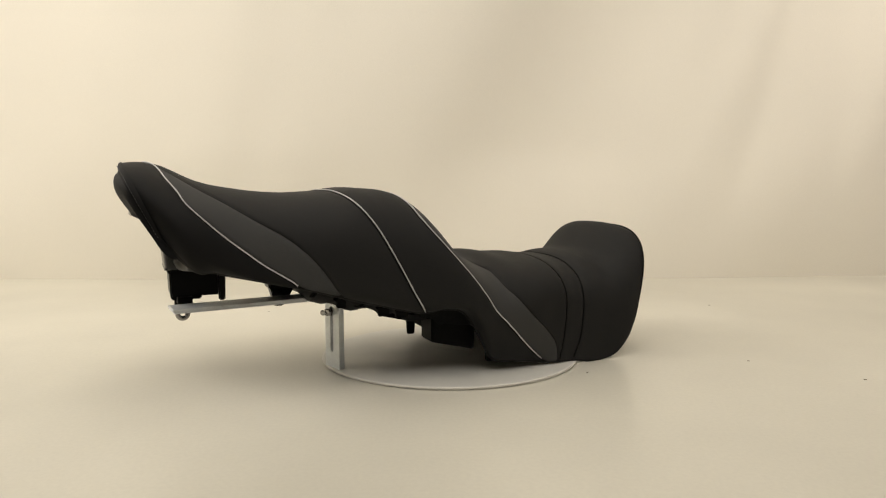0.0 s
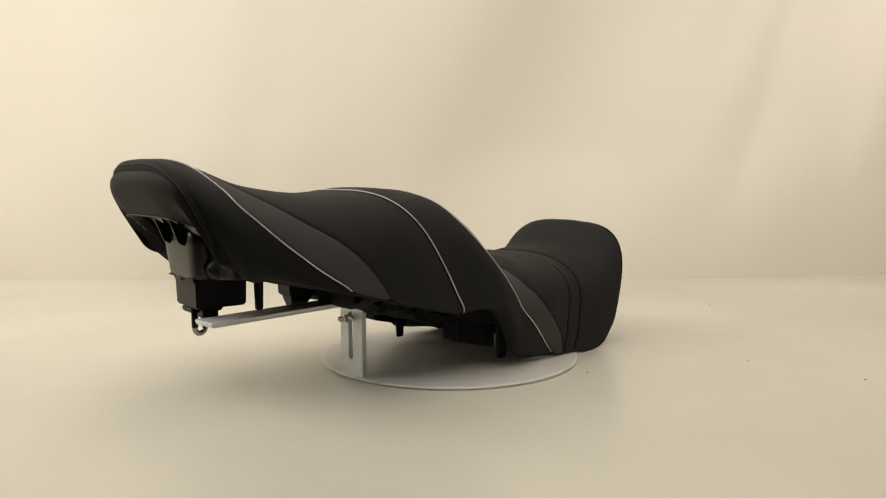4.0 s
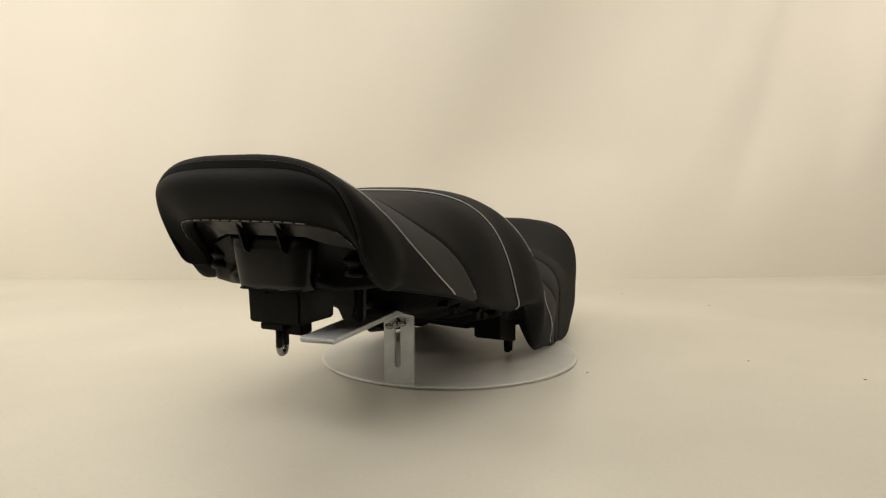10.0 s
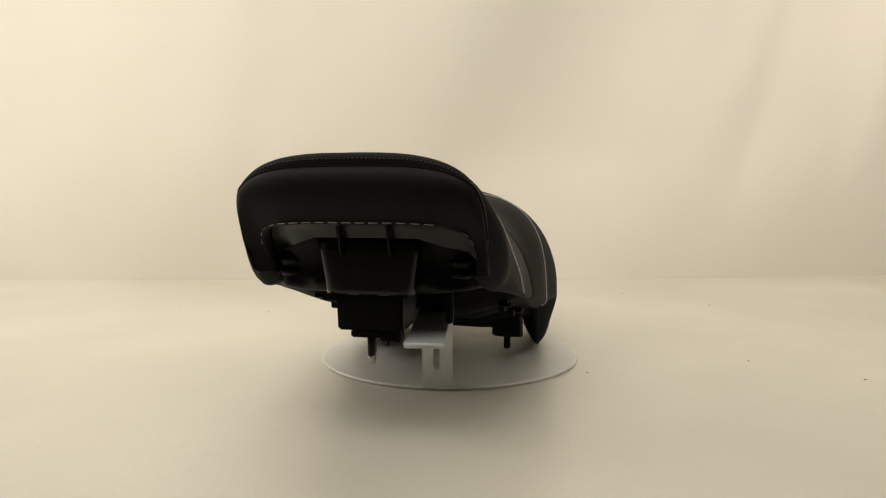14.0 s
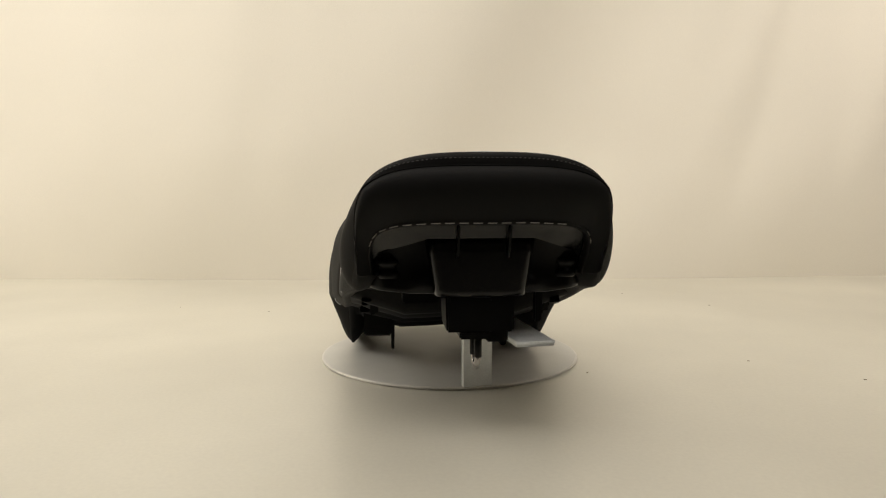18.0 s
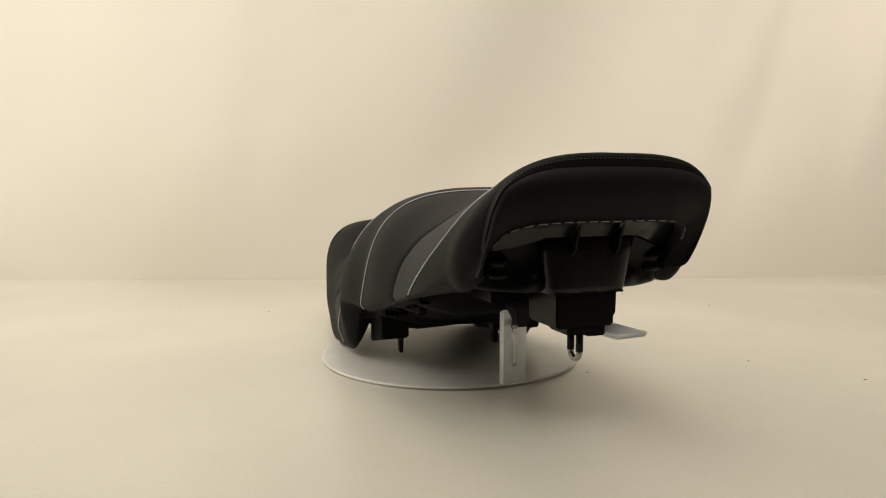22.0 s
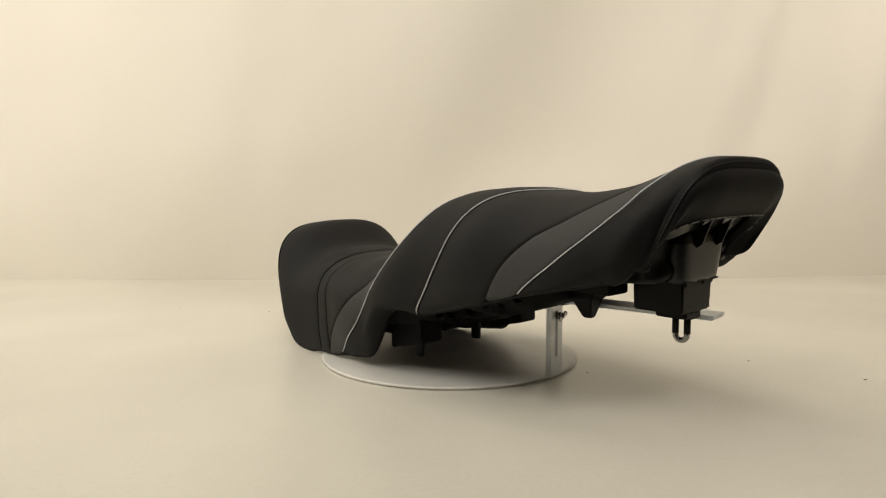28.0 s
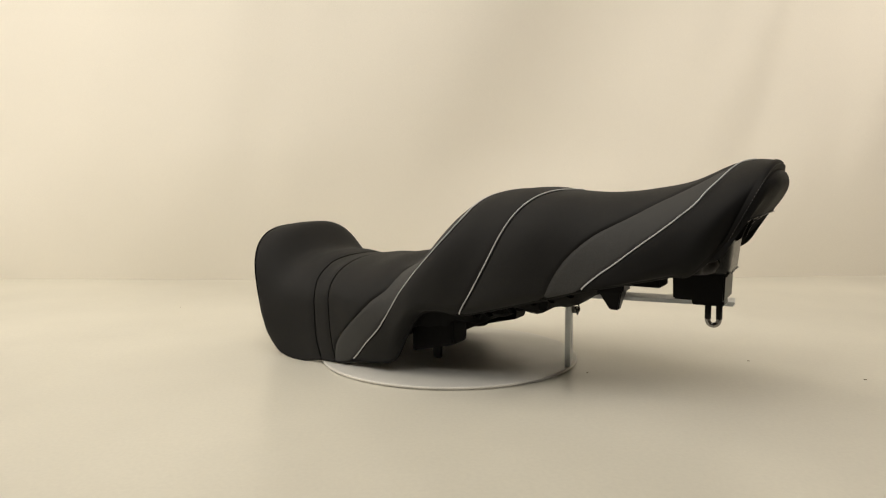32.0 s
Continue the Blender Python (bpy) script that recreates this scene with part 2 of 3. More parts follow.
def shell_normal(u, q):
    e = 0.004
    du = shell_point(u + e, q) - shell_point(u - e, q)
    q0, q1 = np.clip(q - e, -1, 1), np.clip(q + e, -1, 1)
    dq = shell_point(u, q1) - shell_point(u, q0)
    n = np.cross(dq, du)
    ln = np.linalg.norm(n, axis=-1, keepdims=True)
    n = n / np.maximum(ln, 1e-9)
    return np.where(n[..., 2:] * 0 + np.sum(n * (shell_point(u, q) - np.array([0, 0, 0.1])) * np.array([1, 0, 1]), -1, keepdims=True) < 0, -n, n)


# seam lines: where along the seat each one lies, from the crown to the lower edge
SEAM_G = [0, .15, .28, .4, .5, .6, .65, .7, .75, .8, .85, .9, .95, 1]
# the sewing differs a little between the two flanks
SEAM_PLUS = dict(
    rear=[-0.4082, -0.4013, -0.3985, -0.3959, -0.3907, -0.3848, -0.3764, -0.3643, -0.3499, -0.3344, -0.3186, -0.3018, -0.2857, -0.2696],
    rear_insert=[-0.4082, -0.4014, -0.3875, -0.3683, -0.3418, -0.3133, -0.2983, -0.2835, -0.2699, -0.2576, -0.2483, -0.2411, -0.2355, -0.2308],
    middle=[-0.1830, -0.1824, -0.1804, -0.1741, -0.1673, -0.1610, -0.1585, -0.1560, -0.1533, -0.1504, -0.1476, -0.1445, -0.1402, -0.1356],
    front=[-0.1040, -0.1012, -0.0988, -0.0975, -0.0952, -0.0803, -0.0634, -0.0316, 0.0142, 0.0306, 0.0461, 0.0667, 0.0872, 0.1073],
    front_insert=[-0.1040, -0.0987, -0.0579, 0.0120, 0.0212, 0.0306, 0.0430, 0.0575, 0.0762, 0.0963, 0.1137, 0.1257, 0.1299, 0.1312],
    nose_a=[0.1330, 0.1331, 0.1338, 0.1352, 0.1373, 0.1399, 0.1409, 0.1416, 0.1420, 0.1416, 0.1408, 0.1394, 0.1372, 0.1346],
    nose_b=[0.1715, 0.1725, 0.1733, 0.1729, 0.1734, 0.1726, 0.1728, 0.1730, 0.1729, 0.1723, 0.1710, 0.1684, 0.1638, 0.1584])
SEAM_MINUS = dict(
    rear=[-0.4082, -0.4013, -0.3974, -0.3934, -0.3873, -0.3791, -0.3677, -0.3527, -0.3369, -0.3218, -0.3072, -0.2932, -0.2809, -0.2693],
    rear_insert=[-0.4082, -0.4012, -0.386, -0.3633, -0.3334, -0.3032, -0.2878, -0.2734, -0.2613, -0.2511, -0.2444, -0.2399, -0.2371, -0.2351],
    middle=[-0.1830, -0.1822, -0.1791, -0.1724, -0.1665, -0.1627, -0.1615, -0.1602, -0.1582, -0.1556, -0.1527, -0.1493, -0.1448, -0.1401],
    front=[-0.1040, -0.1012, -0.0988, -0.0975, -0.0952, -0.0814, -0.0657, -0.0360, 0.0075, 0.0221, 0.0364, 0.0562, 0.0760, 0.0956],
    front_insert=[-0.1040, -0.0991, -0.0611, 0.0051, 0.0113, 0.0197, 0.0331, 0.0493, 0.0698, 0.0911, 0.1093, 0.1215, 0.1261, 0.1280],
    nose_a=[0.1330, 0.1328, 0.1320, 0.1309, 0.1308, 0.1314, 0.1319, 0.1323, 0.1328, 0.1329, 0.1324, 0.1311, 0.1290, 0.1265],
    nose_b=[0.1715, 0.1723, 0.1720, 0.1693, 0.1673, 0.1637, 0.1632, 0.1632, 0.1635, 0.1636, 0.1632, 0.1617, 0.1584, 0.1544])


def seam(name, g):
    return curve(SEAM_G, (SEAM_MINUS if g < 0 else SEAM_PLUS)[name], abs(g))


def panel(name, lo, hi, mat, parent, label="", q0=-1.0, q1=1.0, nq=90, nu=None, dip=0.0024):
    """A padded panel between two seam lines; its edges dip into the seams."""
    qs = np.linspace(q0, q1, nq)
    a = np.array([lo(q) if callable(lo) else lo for q in qs])
    b = np.array([hi(q) if callable(hi) else hi for q in qs])
    nu = nu or max(10, int(np.max(b - a) / 0.006))
    t = np.linspace(0, 1, nu)[:, None]
    uu = a[None] + (b - a)[None] * t
    qq = np.broadcast_to(qs[None], uu.shape)
    p = shell_point(uu, qq)
    gap = np.minimum(t * (b - a)[None], (1 - t) * (b - a)[None])
    down = dip * np.exp(-gap / 0.0026)
    p = p - shell_normal(uu, qq) * down[..., None]
    return grid_mesh(name, p, mat, parent, label)


def seam_path(name, q0, q1, n, out=0.0):
    qs = np.linspace(q0, q1, n)
    u = np.array([float(seam(name, q)) for q in qs])
    return shell_point(u, qs) + shell_normal(u, qs) * out


TAIL_END = -0.43


def rear_swell(r, share=1.0):
    """How far the rear panel stands out between its seam and the lip; less where it is narrow."""
    return 0.0100 * share * math.sin(math.pi * r**0.75) - 0.0012 * math.exp(-r / 0.04)


def corner_bulge(r):
    """How far the padding stands out sideways and down at the tail's lower corners."""
    return np.array([0.0085, -0.001, -0.0060]) * math.sin(math.pi * r**1.7)


def build_seat():
    seat = new("motorcycle_seat")
    tagged(seat, "black two-level motorcycle seat with silver piping and grey inserts", "motorcycle seat")
    S = lambda n: (lambda q: float(seam(n, q)))
    panel("tail_cover", U0 - 0.002, S("rear"), FABRIC_SIDE, seat, nq=100)
    panel("passenger_cover", S("rear_insert"), S("middle"), FABRIC, seat, nq=100)
    panel("hump_cover", S("middle"), S("front"), FABRIC, seat, nq=100)
    panel("rider_cover", S("front_insert"), S("nose_a"), FABRIC, seat, nq=100)
    panel("nose_band", S("nose_a"), S("nose_b"), FABRIC, seat, nq=100, nu=10)
    panel("nose_cover", S("nose_b"), U1, FABRIC, seat, nq=100)
    for sg in (-1, 1):
        panel("rear_insert", S("rear"), S("rear_insert"), GREY, seat, "charcoal grey fabric insert", 0.16 * sg, 1.0 * sg, 60, 16)
        panel("front_insert", S("front"), S("front_insert"), GREY, seat, "charcoal grey fabric insert", 0.15 * sg, 1.0 * sg, 60, 16)
    for n in ("rear", "middle", "front"):
        tube("piping", seam_path(n, -0.985, 0.985, 120, 0.0001), 0.00085, PIPING, seat, "thin silver piping")
    for n, side, g in (("middle", -0.0028, 0.975), ("front", -0.0028, 0.97)):
        qs = np.linspace(-g, g, 110)
        us = np.array([float(seam(n, q)) for q in qs]) + side
        tube("seam_cord", shell_point(us, qs) + shell_normal(us, qs) * -0.0013, 0.0015, DARK_PIPE, seat, "black seam beside the piping")
    for n in ("nose_a", "nose_b"):
        tube("seam_cord", seam_path(n, -0.99, 0.99, 90, -0.0013), 0.0009, DARK_PIPE, seat, "black sewn seam")
    # tail end: a rounded rim, then the rear panel down to the arched lip
    nq = 96
    qs = np.linspace(-1, 1, nq)
    rim = shell_point(np.full(nq, U0), qs)
    zc, hz = (CROWN[0] + EDGE_AT[0]) / 2, (CROWN[0] - EDGE_AT[0]) / 2

    tip = 1 - 0.45 * np.abs(qs) ** 5

    def ring(tau):
        top = 0.86 * (1 - np.clip(np.abs(qs) / NQ_UP, 0, 1) ** 3.2)
        d = (0.002 + 0.022 * top) * (1 - math.sqrt(1 - tau * tau)) * tip
        p = rim.copy()
        p[:, 0] *= 1 - d / HALF_WIDTH[0]
        p[:, 2] = zc + (rim[:, 2] - zc) * (1 - d / hz)
        p[:, 1] = U0 + LEAN[0] * (p[:, 2] - 0.2) - 0.0105 * tau * tip
        return p

    taus = (0, 0.2, 0.4, 0.6, 0.75, 0.84, 0.9)
    grid_mesh("tail_edge", [ring(t) for t in taus], FABRIC_SIDE, seat)
    edge = ring(0.9)
    aq = np.abs(qs)
    knots = (0, 0.3, 0.5, 0.65, 0.75, 0.85, 0.93, 1.0)
    ax = np.sign(qs) * curve(knots, (0, 0.057, 0.087, 0.1025, 0.108, 0.1095, 0.1085, 0.1075), aq)
    az = curve(knots, (0.231, 0.2305, 0.2272, 0.219, 0.208, 0.197, 0.187, 0.1755), aq)
    under = np.clip((aq - 0.32) / 0.68, 0, 1)
    ay = TAIL_END - 0.43 * (az - 0.2) - 0.0125 + 0.0355 * under * under * (3 - 2 * under)
    arch = np.stack([ax, ay, az], -1)
    low_side = np.clip((aq - 0.62) / 0.33, 0, 1)
    share = np.clip((np.linalg.norm(edge - arch, axis=1) - 0.015) / 0.035, 0.2, 1.0)
    rows = []
    for r in np.linspace(0, 1, 18):
        p = edge + (arch - edge) * r
        p[:, 1] -= rear_swell(r, share)
        p += (low_side * low_side * (3 - 2 * low_side))[:, None] * corner_bulge(r) * np.stack([np.sign(qs), qs * 0 + 1, qs * 0 + 1], -1)
        rows.append(p)
    grid_mesh("rear_panel", rows, FABRIC_SIDE, seat)
    tube("seam_cord", edge[3:-3] + np.array([0, 0.0006, -0.0003]), 0.0011, DARK_PIPE, seat, "black sewn seam")
    lip = [arch + np.array([0, -0.001, 0.001]), arch + np.array([0, 0.0, -0.0022]), arch * np.array([0.985, 1, 1]) + np.array([0, 0.004, -0.0030]), arch * np.array([0.97, 1, 1]) + np.array([0, 0.012, -0.001])]
    grid_mesh("rear_lip", lip, FABRIC_SIDE, seat, "black folded lip")
    # plate inside the lip, turning forward into the base
    foot_row = np.array([plate_foot(x) for x in qs * 0.1005])
    top_row = arch * np.array([0.975, 1, 1]) + np.array([0, 0.014, 0.0005])
    rows = []
    for r in np.linspace(0, 1, 9):
        p = top_row + (foot_row - top_row) * r
        p[:, 2] += 0.0022 * math.sin(math.pi * r)
        rows.append(p)
    grid_mesh("rear_plate", rows, PLATE, seat, "glossy black moulded plastic plate")
    # a row of fine stitches beside the tail seam
    bm = bmesh.new()
    st = ring(0.68) + np.array([0, -0.0003, 0.0003])
    d = np.concatenate([[0], np.cumsum(np.linalg.norm(np.diff(st, axis=0), axis=1))])
    for k in range(int(d[-1] / 0.0042)):
        ends = [np.array([np.interp(k * 0.0042 + e, d, st[:, i]) for i in range(3)]) for e in (0, 0.0026)]
        c, t = (ends[0] + ends[1]) / 2, Vector(ends[1] - ends[0])
        vs = bmesh.ops.create_icosphere(bm, subdivisions=1, radius=1.0)["verts"]
        rot = t.to_track_quat("X", "Z").to_matrix()
        for v in vs:
            v.co = Vector(c) + rot @ Vector((v.co.x * 0.0014, v.co.y * 0.0005, v.co.z * 0.0005))
    tagged(part("fine_stitching", bm, THREAD_DIM, seat, "fine grey topstitching"), kind="stuff")
    # long pale stitches along the lip
    d = np.concatenate([[0], np.cumsum(np.linalg.norm(np.diff(arch, axis=0), axis=1))])
    n = int(d[-1] / 0.0128)
    for k in range(n):
        mid = (k + 0.5) / n
        x = float(np.interp(mid * d[-1], d, arch[:, 0]))
        if mid < 0.12 or mid > 0.88 or 0.078 < x < 0.098:
            continue
        ends = [Vector([float(np.interp(k * d[-1] / n + e, d, arch[:, i])) for i in range(3)]) + Vector((0, -0.0014, -0.0012)) for e in (0.001, 0.0098)]
        tube("stitch", [ends[0], (ends[0] + ends[1]) / 2 + Vector((0, -0.0007, 0)), ends[1]], 0.00045, THREAD, seat, sides=6)
    # end of the nose
    qn = np.linspace(-1, 1, 80)
    rim = shell_point(np.full(80, U1), qn)
    zc = (CROWN[-1] + EDGE_AT[-1]) / 2
    rows = [rim]
    for tau in (0.35, 0.6, 0.8, 0.93, 1.0):
        d = 0.014 * (1 - math.sqrt(1 - tau * tau))
        p = rim.copy()
        p[:, 0] *= 1 - d / HALF_WIDTH[-1]
        p[:, 2] = zc + (rim[:, 2] - zc) * (1 - d / ((CROWN[-1] - EDGE_AT[-1]) / 2))
        p[:, 1] = U1 + LEAN[-1] * (p[:, 2] - 0.2) + 0.004 * tau
        rows.append(p)
    last = rows[-1]
    for f in (0.6, 0.3, 0.02):
        p = last.copy()
        p[:, 0] *= f
        p[:, 2] = zc + (last[:, 2] - zc) * f
        p[:, 1] = U1 + LEAN[-1] * (p[:, 2] - 0.2) + 0.004 + 0.002 * (1 - f)
        rows.append(p)
    grid_mesh("nose_end", rows, FABRIC_SIDE, seat)
    build_base(seat, edge[-1], arch[-1], share[-1])
    return seat


def plate_foot(x):
    """Where the plate inside the lip meets the housing and the flanks."""
    f = max(0.0, (abs(x) - 0.052) / 0.048)
    return (x, -0.4236 + 0.026 * f**1.5, 0.2132 - 0.0155 * f)


def edge_at(u):
    p = shell_point(np.array([u]), np.array([1.0]))[0]
    return p


def build_base(seat, tail_tip, lip_end, share):
    """The moulded plastic base under the padding, its housing, latch and pegs."""
    # rear part of the base: from the lip down and forward under the tail
    rows = []
    for u in np.linspace(-0.405, -0.225, 32):
        e = edge_at(u)
        mid = float(np.interp(u, [-.405, -.39, -.36, -.32, -.225], [.186, .178, .166, .156, .125]))
        row = []
        for k in np.linspace(-1, 1, 41):
            a = abs(k)
            z = mid + (e[2] + 0.008 - mid) * max(0.0, (a - 0.55) / 0.45) ** 1.6
            row.append((k * (e[0] - 0.024), u + (e[1] - u) * a, z))
        rows.append(row)
    grid_mesh("rear_base", rows, PLASTIC, seat, "black moulded plastic base")
    # middle part: a tray with side walls
    rows = []
    for u in np.linspace(-0.262, 0.05, 50):
        e = edge_at(u)
        low = float(np.interp(u, [-.262, -.25, -.21, -.17, -.12, -.09, -.05, 0.0, 0.05], [.128, .108, .094, .086, .068, .059, .051, .049, .056]))
        low += 0.003 * math.sin(u * 160) * (abs(u + 0.16) < 0.08)
        low = min(low, e[2] + 0.06)
        if u < -0.261 or u > 0.049:
            low = e[2] + 0.02
        prof = [(e[0] - 0.002, e[2] + 0.002), (e[0] - 0.014, max(e[2] - 0.002, low + 0.016)), (e[0] - 0.022, max(e[2] - 0.004, low + 0.016)), (e[0] - 0.025, low + 0.016), (e[0] - 0.032, low + 0.013), (0.085, low + 0.004), (0.07, low - 0.001), (0.03, low), (0.0, low + 0.002)]
        rows.append([(-x, e[1], z) for x, z in prof] + [(x, e[1], z) for x, z in prof[-2::-1]])
    grid_mesh("base_tray", rows, MATT, seat, "black moulded plastic tray")
    # hem of the cover, folded in under its lower edge
    for sg in (-1, 1):
        steps = np.linspace(0, 1, 18)
        first = [tail_tip + (lip_end - tail_tip) * r - np.array([0, rear_swell(r, share), 0]) + corner_bulge(r) for r in steps]
        rows = [[(sg * p[0], p[1], p[2]) for p in first]]
        for u in np.linspace(U0, U1, 110):
            e = edge_at(u)
            corner = max(0.0, 1 - (u - U0) / 0.035)
            if u < -0.405:
                inner = lip_end
            else:
                inner = e + np.array([-0.024, 0, 0.008 + 0.02 * min(1.0, max(0.0, (u + 0.06) / 0.06))])
            sag = 0.0045 + 0.0055 * min(1.0, max(0.0, (u + 0.06) / 0.08))
            down = np.array([-0.15 * (1 - corner), 0.2 + 0.8 * corner, 1.0 - 0.4 * corner])
            row = [e + (inner - e) * r - down * sag * (1 - 0.6 * corner) * math.sin(math.pi * r**0.7) + corner * corner_bulge(r) for r in steps]
            rows.append([(sg * p[0], p[1], p[2]) for p in row])
        grid_mesh("hem", rows, FABRIC_SIDE, seat, "black folded hem")
    # uneven stiffening ribs along the tray's flanks
    rnd = random.Random(4)
    for sg in (-1, 1):
        u = -0.245
        while u < -0.10:
            e = edge_at(u)
            h = rnd.uniform(0.003, 0.009)
            bm = box_bm(bmesh.new(), sg * (e[0] - 0.030) - 0.006, sg * (e[0] - 0.030) + 0.006, e[1] - 0.002, e[1] + 0.002, e[2] - h, e[2] + 0.004, 0.0005, 0.0, -0.012)
            part("rib", bm, MATT, seat)
            u += rnd.uniform(0.017, 0.03)
        u = -0.225
        while u < -0.105:
            e = edge_at(u)
            long, drop, wide = rnd.uniform(0.010, 0.021), rnd.uniform(0.009, 0.018), rnd.uniform(0.006, 0.012)
            x = sg * (e[0] - rnd.uniform(0.030, 0.042))
            bm = box_bm(bmesh.new(), x - wide / 2, x + wide / 2, e[1] - long / 2, e[1] + long / 2, e[2] - drop, e[2] + 0.003, 0.0008, 0.08, 0.002)
            part("tab", bm, MATT, seat)
            u += long + rnd.uniform(0.004, 0.014)
        bm = bmesh.new()
        vs = bmesh.ops.create_cube(bm, size=1.0)["verts"]
        for v in vs:
            front, low = v.co.y > 0, v.co.z < 0
            v.co = Vector((sg * 0.105 + v.co.x * 0.040, -0.014 if front else -0.080, (0.030 if front else 0.046) if low else 0.092))
        bmesh.ops.bevel(bm, geom=list(bm.edges), offset=0.002, segments=2, affect="EDGES")
        part("mounting_block", bm, MATT, seat)
        rows = []
        for z, r in ((.194, .010), (.188, .0105), (.1865, .0135), (.182, .014), (.1805, .0105), (.176, .0105), (.1745, .0130), (.170, .0135), (.1675, .0105), (.167, .0002)):
            rows.append([(sg * 0.090 + 0.85 * r * math.cos(g), -0.3945 + 0.60 * r * math.sin(g), z + 0.004) for g in np.linspace(0, 2 * math.pi, 28, endpoint=False)])
        grid_mesh("rubber_buffer", rows, PLASTIC, seat, "black ringed rubber buffer", closed=True)
        # flank from the housing's side round to the hem, over a flat shelf
        knots = (0.0, 0.18, 0.36, 0.55, 0.75, 0.9, 1.0)
        ks = np.linspace(0, 1, 34)
        px = curve(knots, (0.040, 0.052, 0.068, 0.084, 0.1000, 0.110, 0.116), ks)
        py = curve(knots, (-0.4080, -0.4085, -0.4065, -0.4025, -0.3960, -0.3800, -0.3500), ks)
        rows = []
        for r in np.linspace(0, 1, 12):
            row = []
            for x, y in zip(px, py):
                top = plate_foot(x)
                low = 0.1575 + 0.004 * max(0.0, (x - 0.07) / 0.046)
                hollow = 0.004 * math.sin(math.pi * r) * math.sin(math.pi * min(1.0, (x - 0.040) / 0.06)) - 0.007 * math.exp(-((r - 0.82) / 0.14) ** 2 - ((x - 0.056) / 0.012) ** 2)
                row.append((sg * x, max(y, top[1]) * (1 - r) + (y + 0.006) * r + hollow, top[2] + (low - top[2]) * r))
            rows.append(row)
        for back, rise in ((0.002, -0.0012), (0.010, -0.0016), (0.055, 0.0)):
            rows.append([(sg * (x - 0.0005), y + 0.006 + back, 0.1575 + 0.004 * max(0.0, (x - 0.07) / 0.046) + rise) for x, y in zip(px, py)])
        grid_mesh("base_flank", rows, PLASTIC, seat, "black moulded flank beside the housing")
    # latch housing: a tapered bucket with rounded corners
    rows = []
    for z, w, y0, y1 in ((.2132, .001, -.39, -.37), (.2132, .0530, -.4215, -.332), (.2115, .0552, -.4240, -.330), (.198, .0530, -.4228, -.331), (.180, .0498, -.4210, -.333), (.162, .0468, -.4192, -.336), (.1565, .0458, -.4186, -.338), (.155, .0445, -.4172, -.340), (.155, .001, -.39, -.37)):
        row = []
        for g in np.linspace(0, 2 * math.pi, 64, endpoint=False):
            c, s_ = math.cos(g), math.sin(g)
            row.append((0.0006 + w * math.copysign(abs(c) ** 0.27, c), (y0 + y1) / 2 + (y1 - y0) / 2 * math.copysign(abs(s_) ** 0.27, s_), z))
        rows.append(row)
    housing = grid_mesh("latch_housing", rows, PLATE, seat, "glossy black latch housing", closed=True)
    # rim along its foot, broken by two notches
    for x0, x1 in ((-0.0400, -0.020), (-0.010, 0.012), (0.022, 0.0412)):
        part("rim", box_bm(bmesh.new(), x0, x1, -0.4192, -0.4150, 0.1546, 0.1568, 0.0008), PLASTIC, housing)
    bm = box_bm(bmesh.new(), -0.0342, 0.0352, -0.4135, -0.350, 0.1185, 0.1555, 0.002, 0.03)
    box = part("latch_box", bm, PLASTIC, seat)
    for x in (-0.019, 0.022):
        bm = box_bm(bmesh.new(), x - 0.012, x + 0.012, -0.4155, -0.40, 0.150, 0.158, 0.001)
        part("tab", bm, PLASTIC, box)
    bm = box_bm(bmesh.new(), -0.02, 0.012, -0.411, -0.372, 0.111, 0.119, 0.0015)
    part("striker_plate", bm, PLASTIC, box)
    bm = box_bm(bmesh.new(), 0.008, 0.030, -0.404, -0.385, 0.1065, 0.119, 0.0015)
    part("latch_block", bm, PLASTIC, box)
    path = [(-0.0005, -0.4028, 0.116), (-0.001, -0.4028, 0.0905)]
    path += [(-0.002 + 0.001 * math.cos(g), -0.3962 - 0.0066 * math.cos(g), 0.090 - 0.0068 * math.sin(g)) for g in np.linspace(0.1, math.pi - 0.1, 11)]
    path += [(-0.003, -0.3896, 0.0905), (-0.0035, -0.3896, 0.116)]
    loop = tube("latch_loop", path, 0.0034, STEEL, seat, "bright steel striker loop", 12)
    for x, y in ((-0.0007, -0.4028), (-0.0033, -0.3896)):
        tube("sleeve", [(x, y, 0.1165), (x, y, 0.104), (x, y, 0.0915)], 0.0040, PLASTIC, loop, "black sleeve on the loop", 12)
    # thin fins between the lip and the housing
    for x in (-0.0233, 0.0262):
        bm = bmesh.new()
        pr = [(-0.4395, 0.2262), (-0.4215, 0.2150), (-0.4205, 0.1930), (-0.4290, 0.1985)]
        sides = [[bm.verts.new((x + o, y, z)) for y, z in pr] for o in (-0.0011, 0.0011)]
        bm.faces.new(sides[0]), bm.faces.new(sides[1])
        for i in range(4):
            bm.faces.new((sides[0][i], sides[0][(i + 1) % 4], sides[1][(i + 1) % 4], sides[1][i]))
        part("fin", bm, PLASTIC, seat)
    # pegs and the leg beside the housing
    for x, y, z0, z1, sx, sy, taper in ((-0.083, -0.031, 0.013, 0.070, 0.007, 0.020, 0.35), (0.097, 0.027, 0.003, 0.06, 0.011, 0.018, 0.15), (0.071, -0.352, 0.117, 0.165, 0.010, 0.010, 0.2)):
        bm = box_bm(bmesh.new(), x - sx / 2, x + sx / 2, y - sy / 2, y + sy / 2, z0, z1, 0.0015, taper)
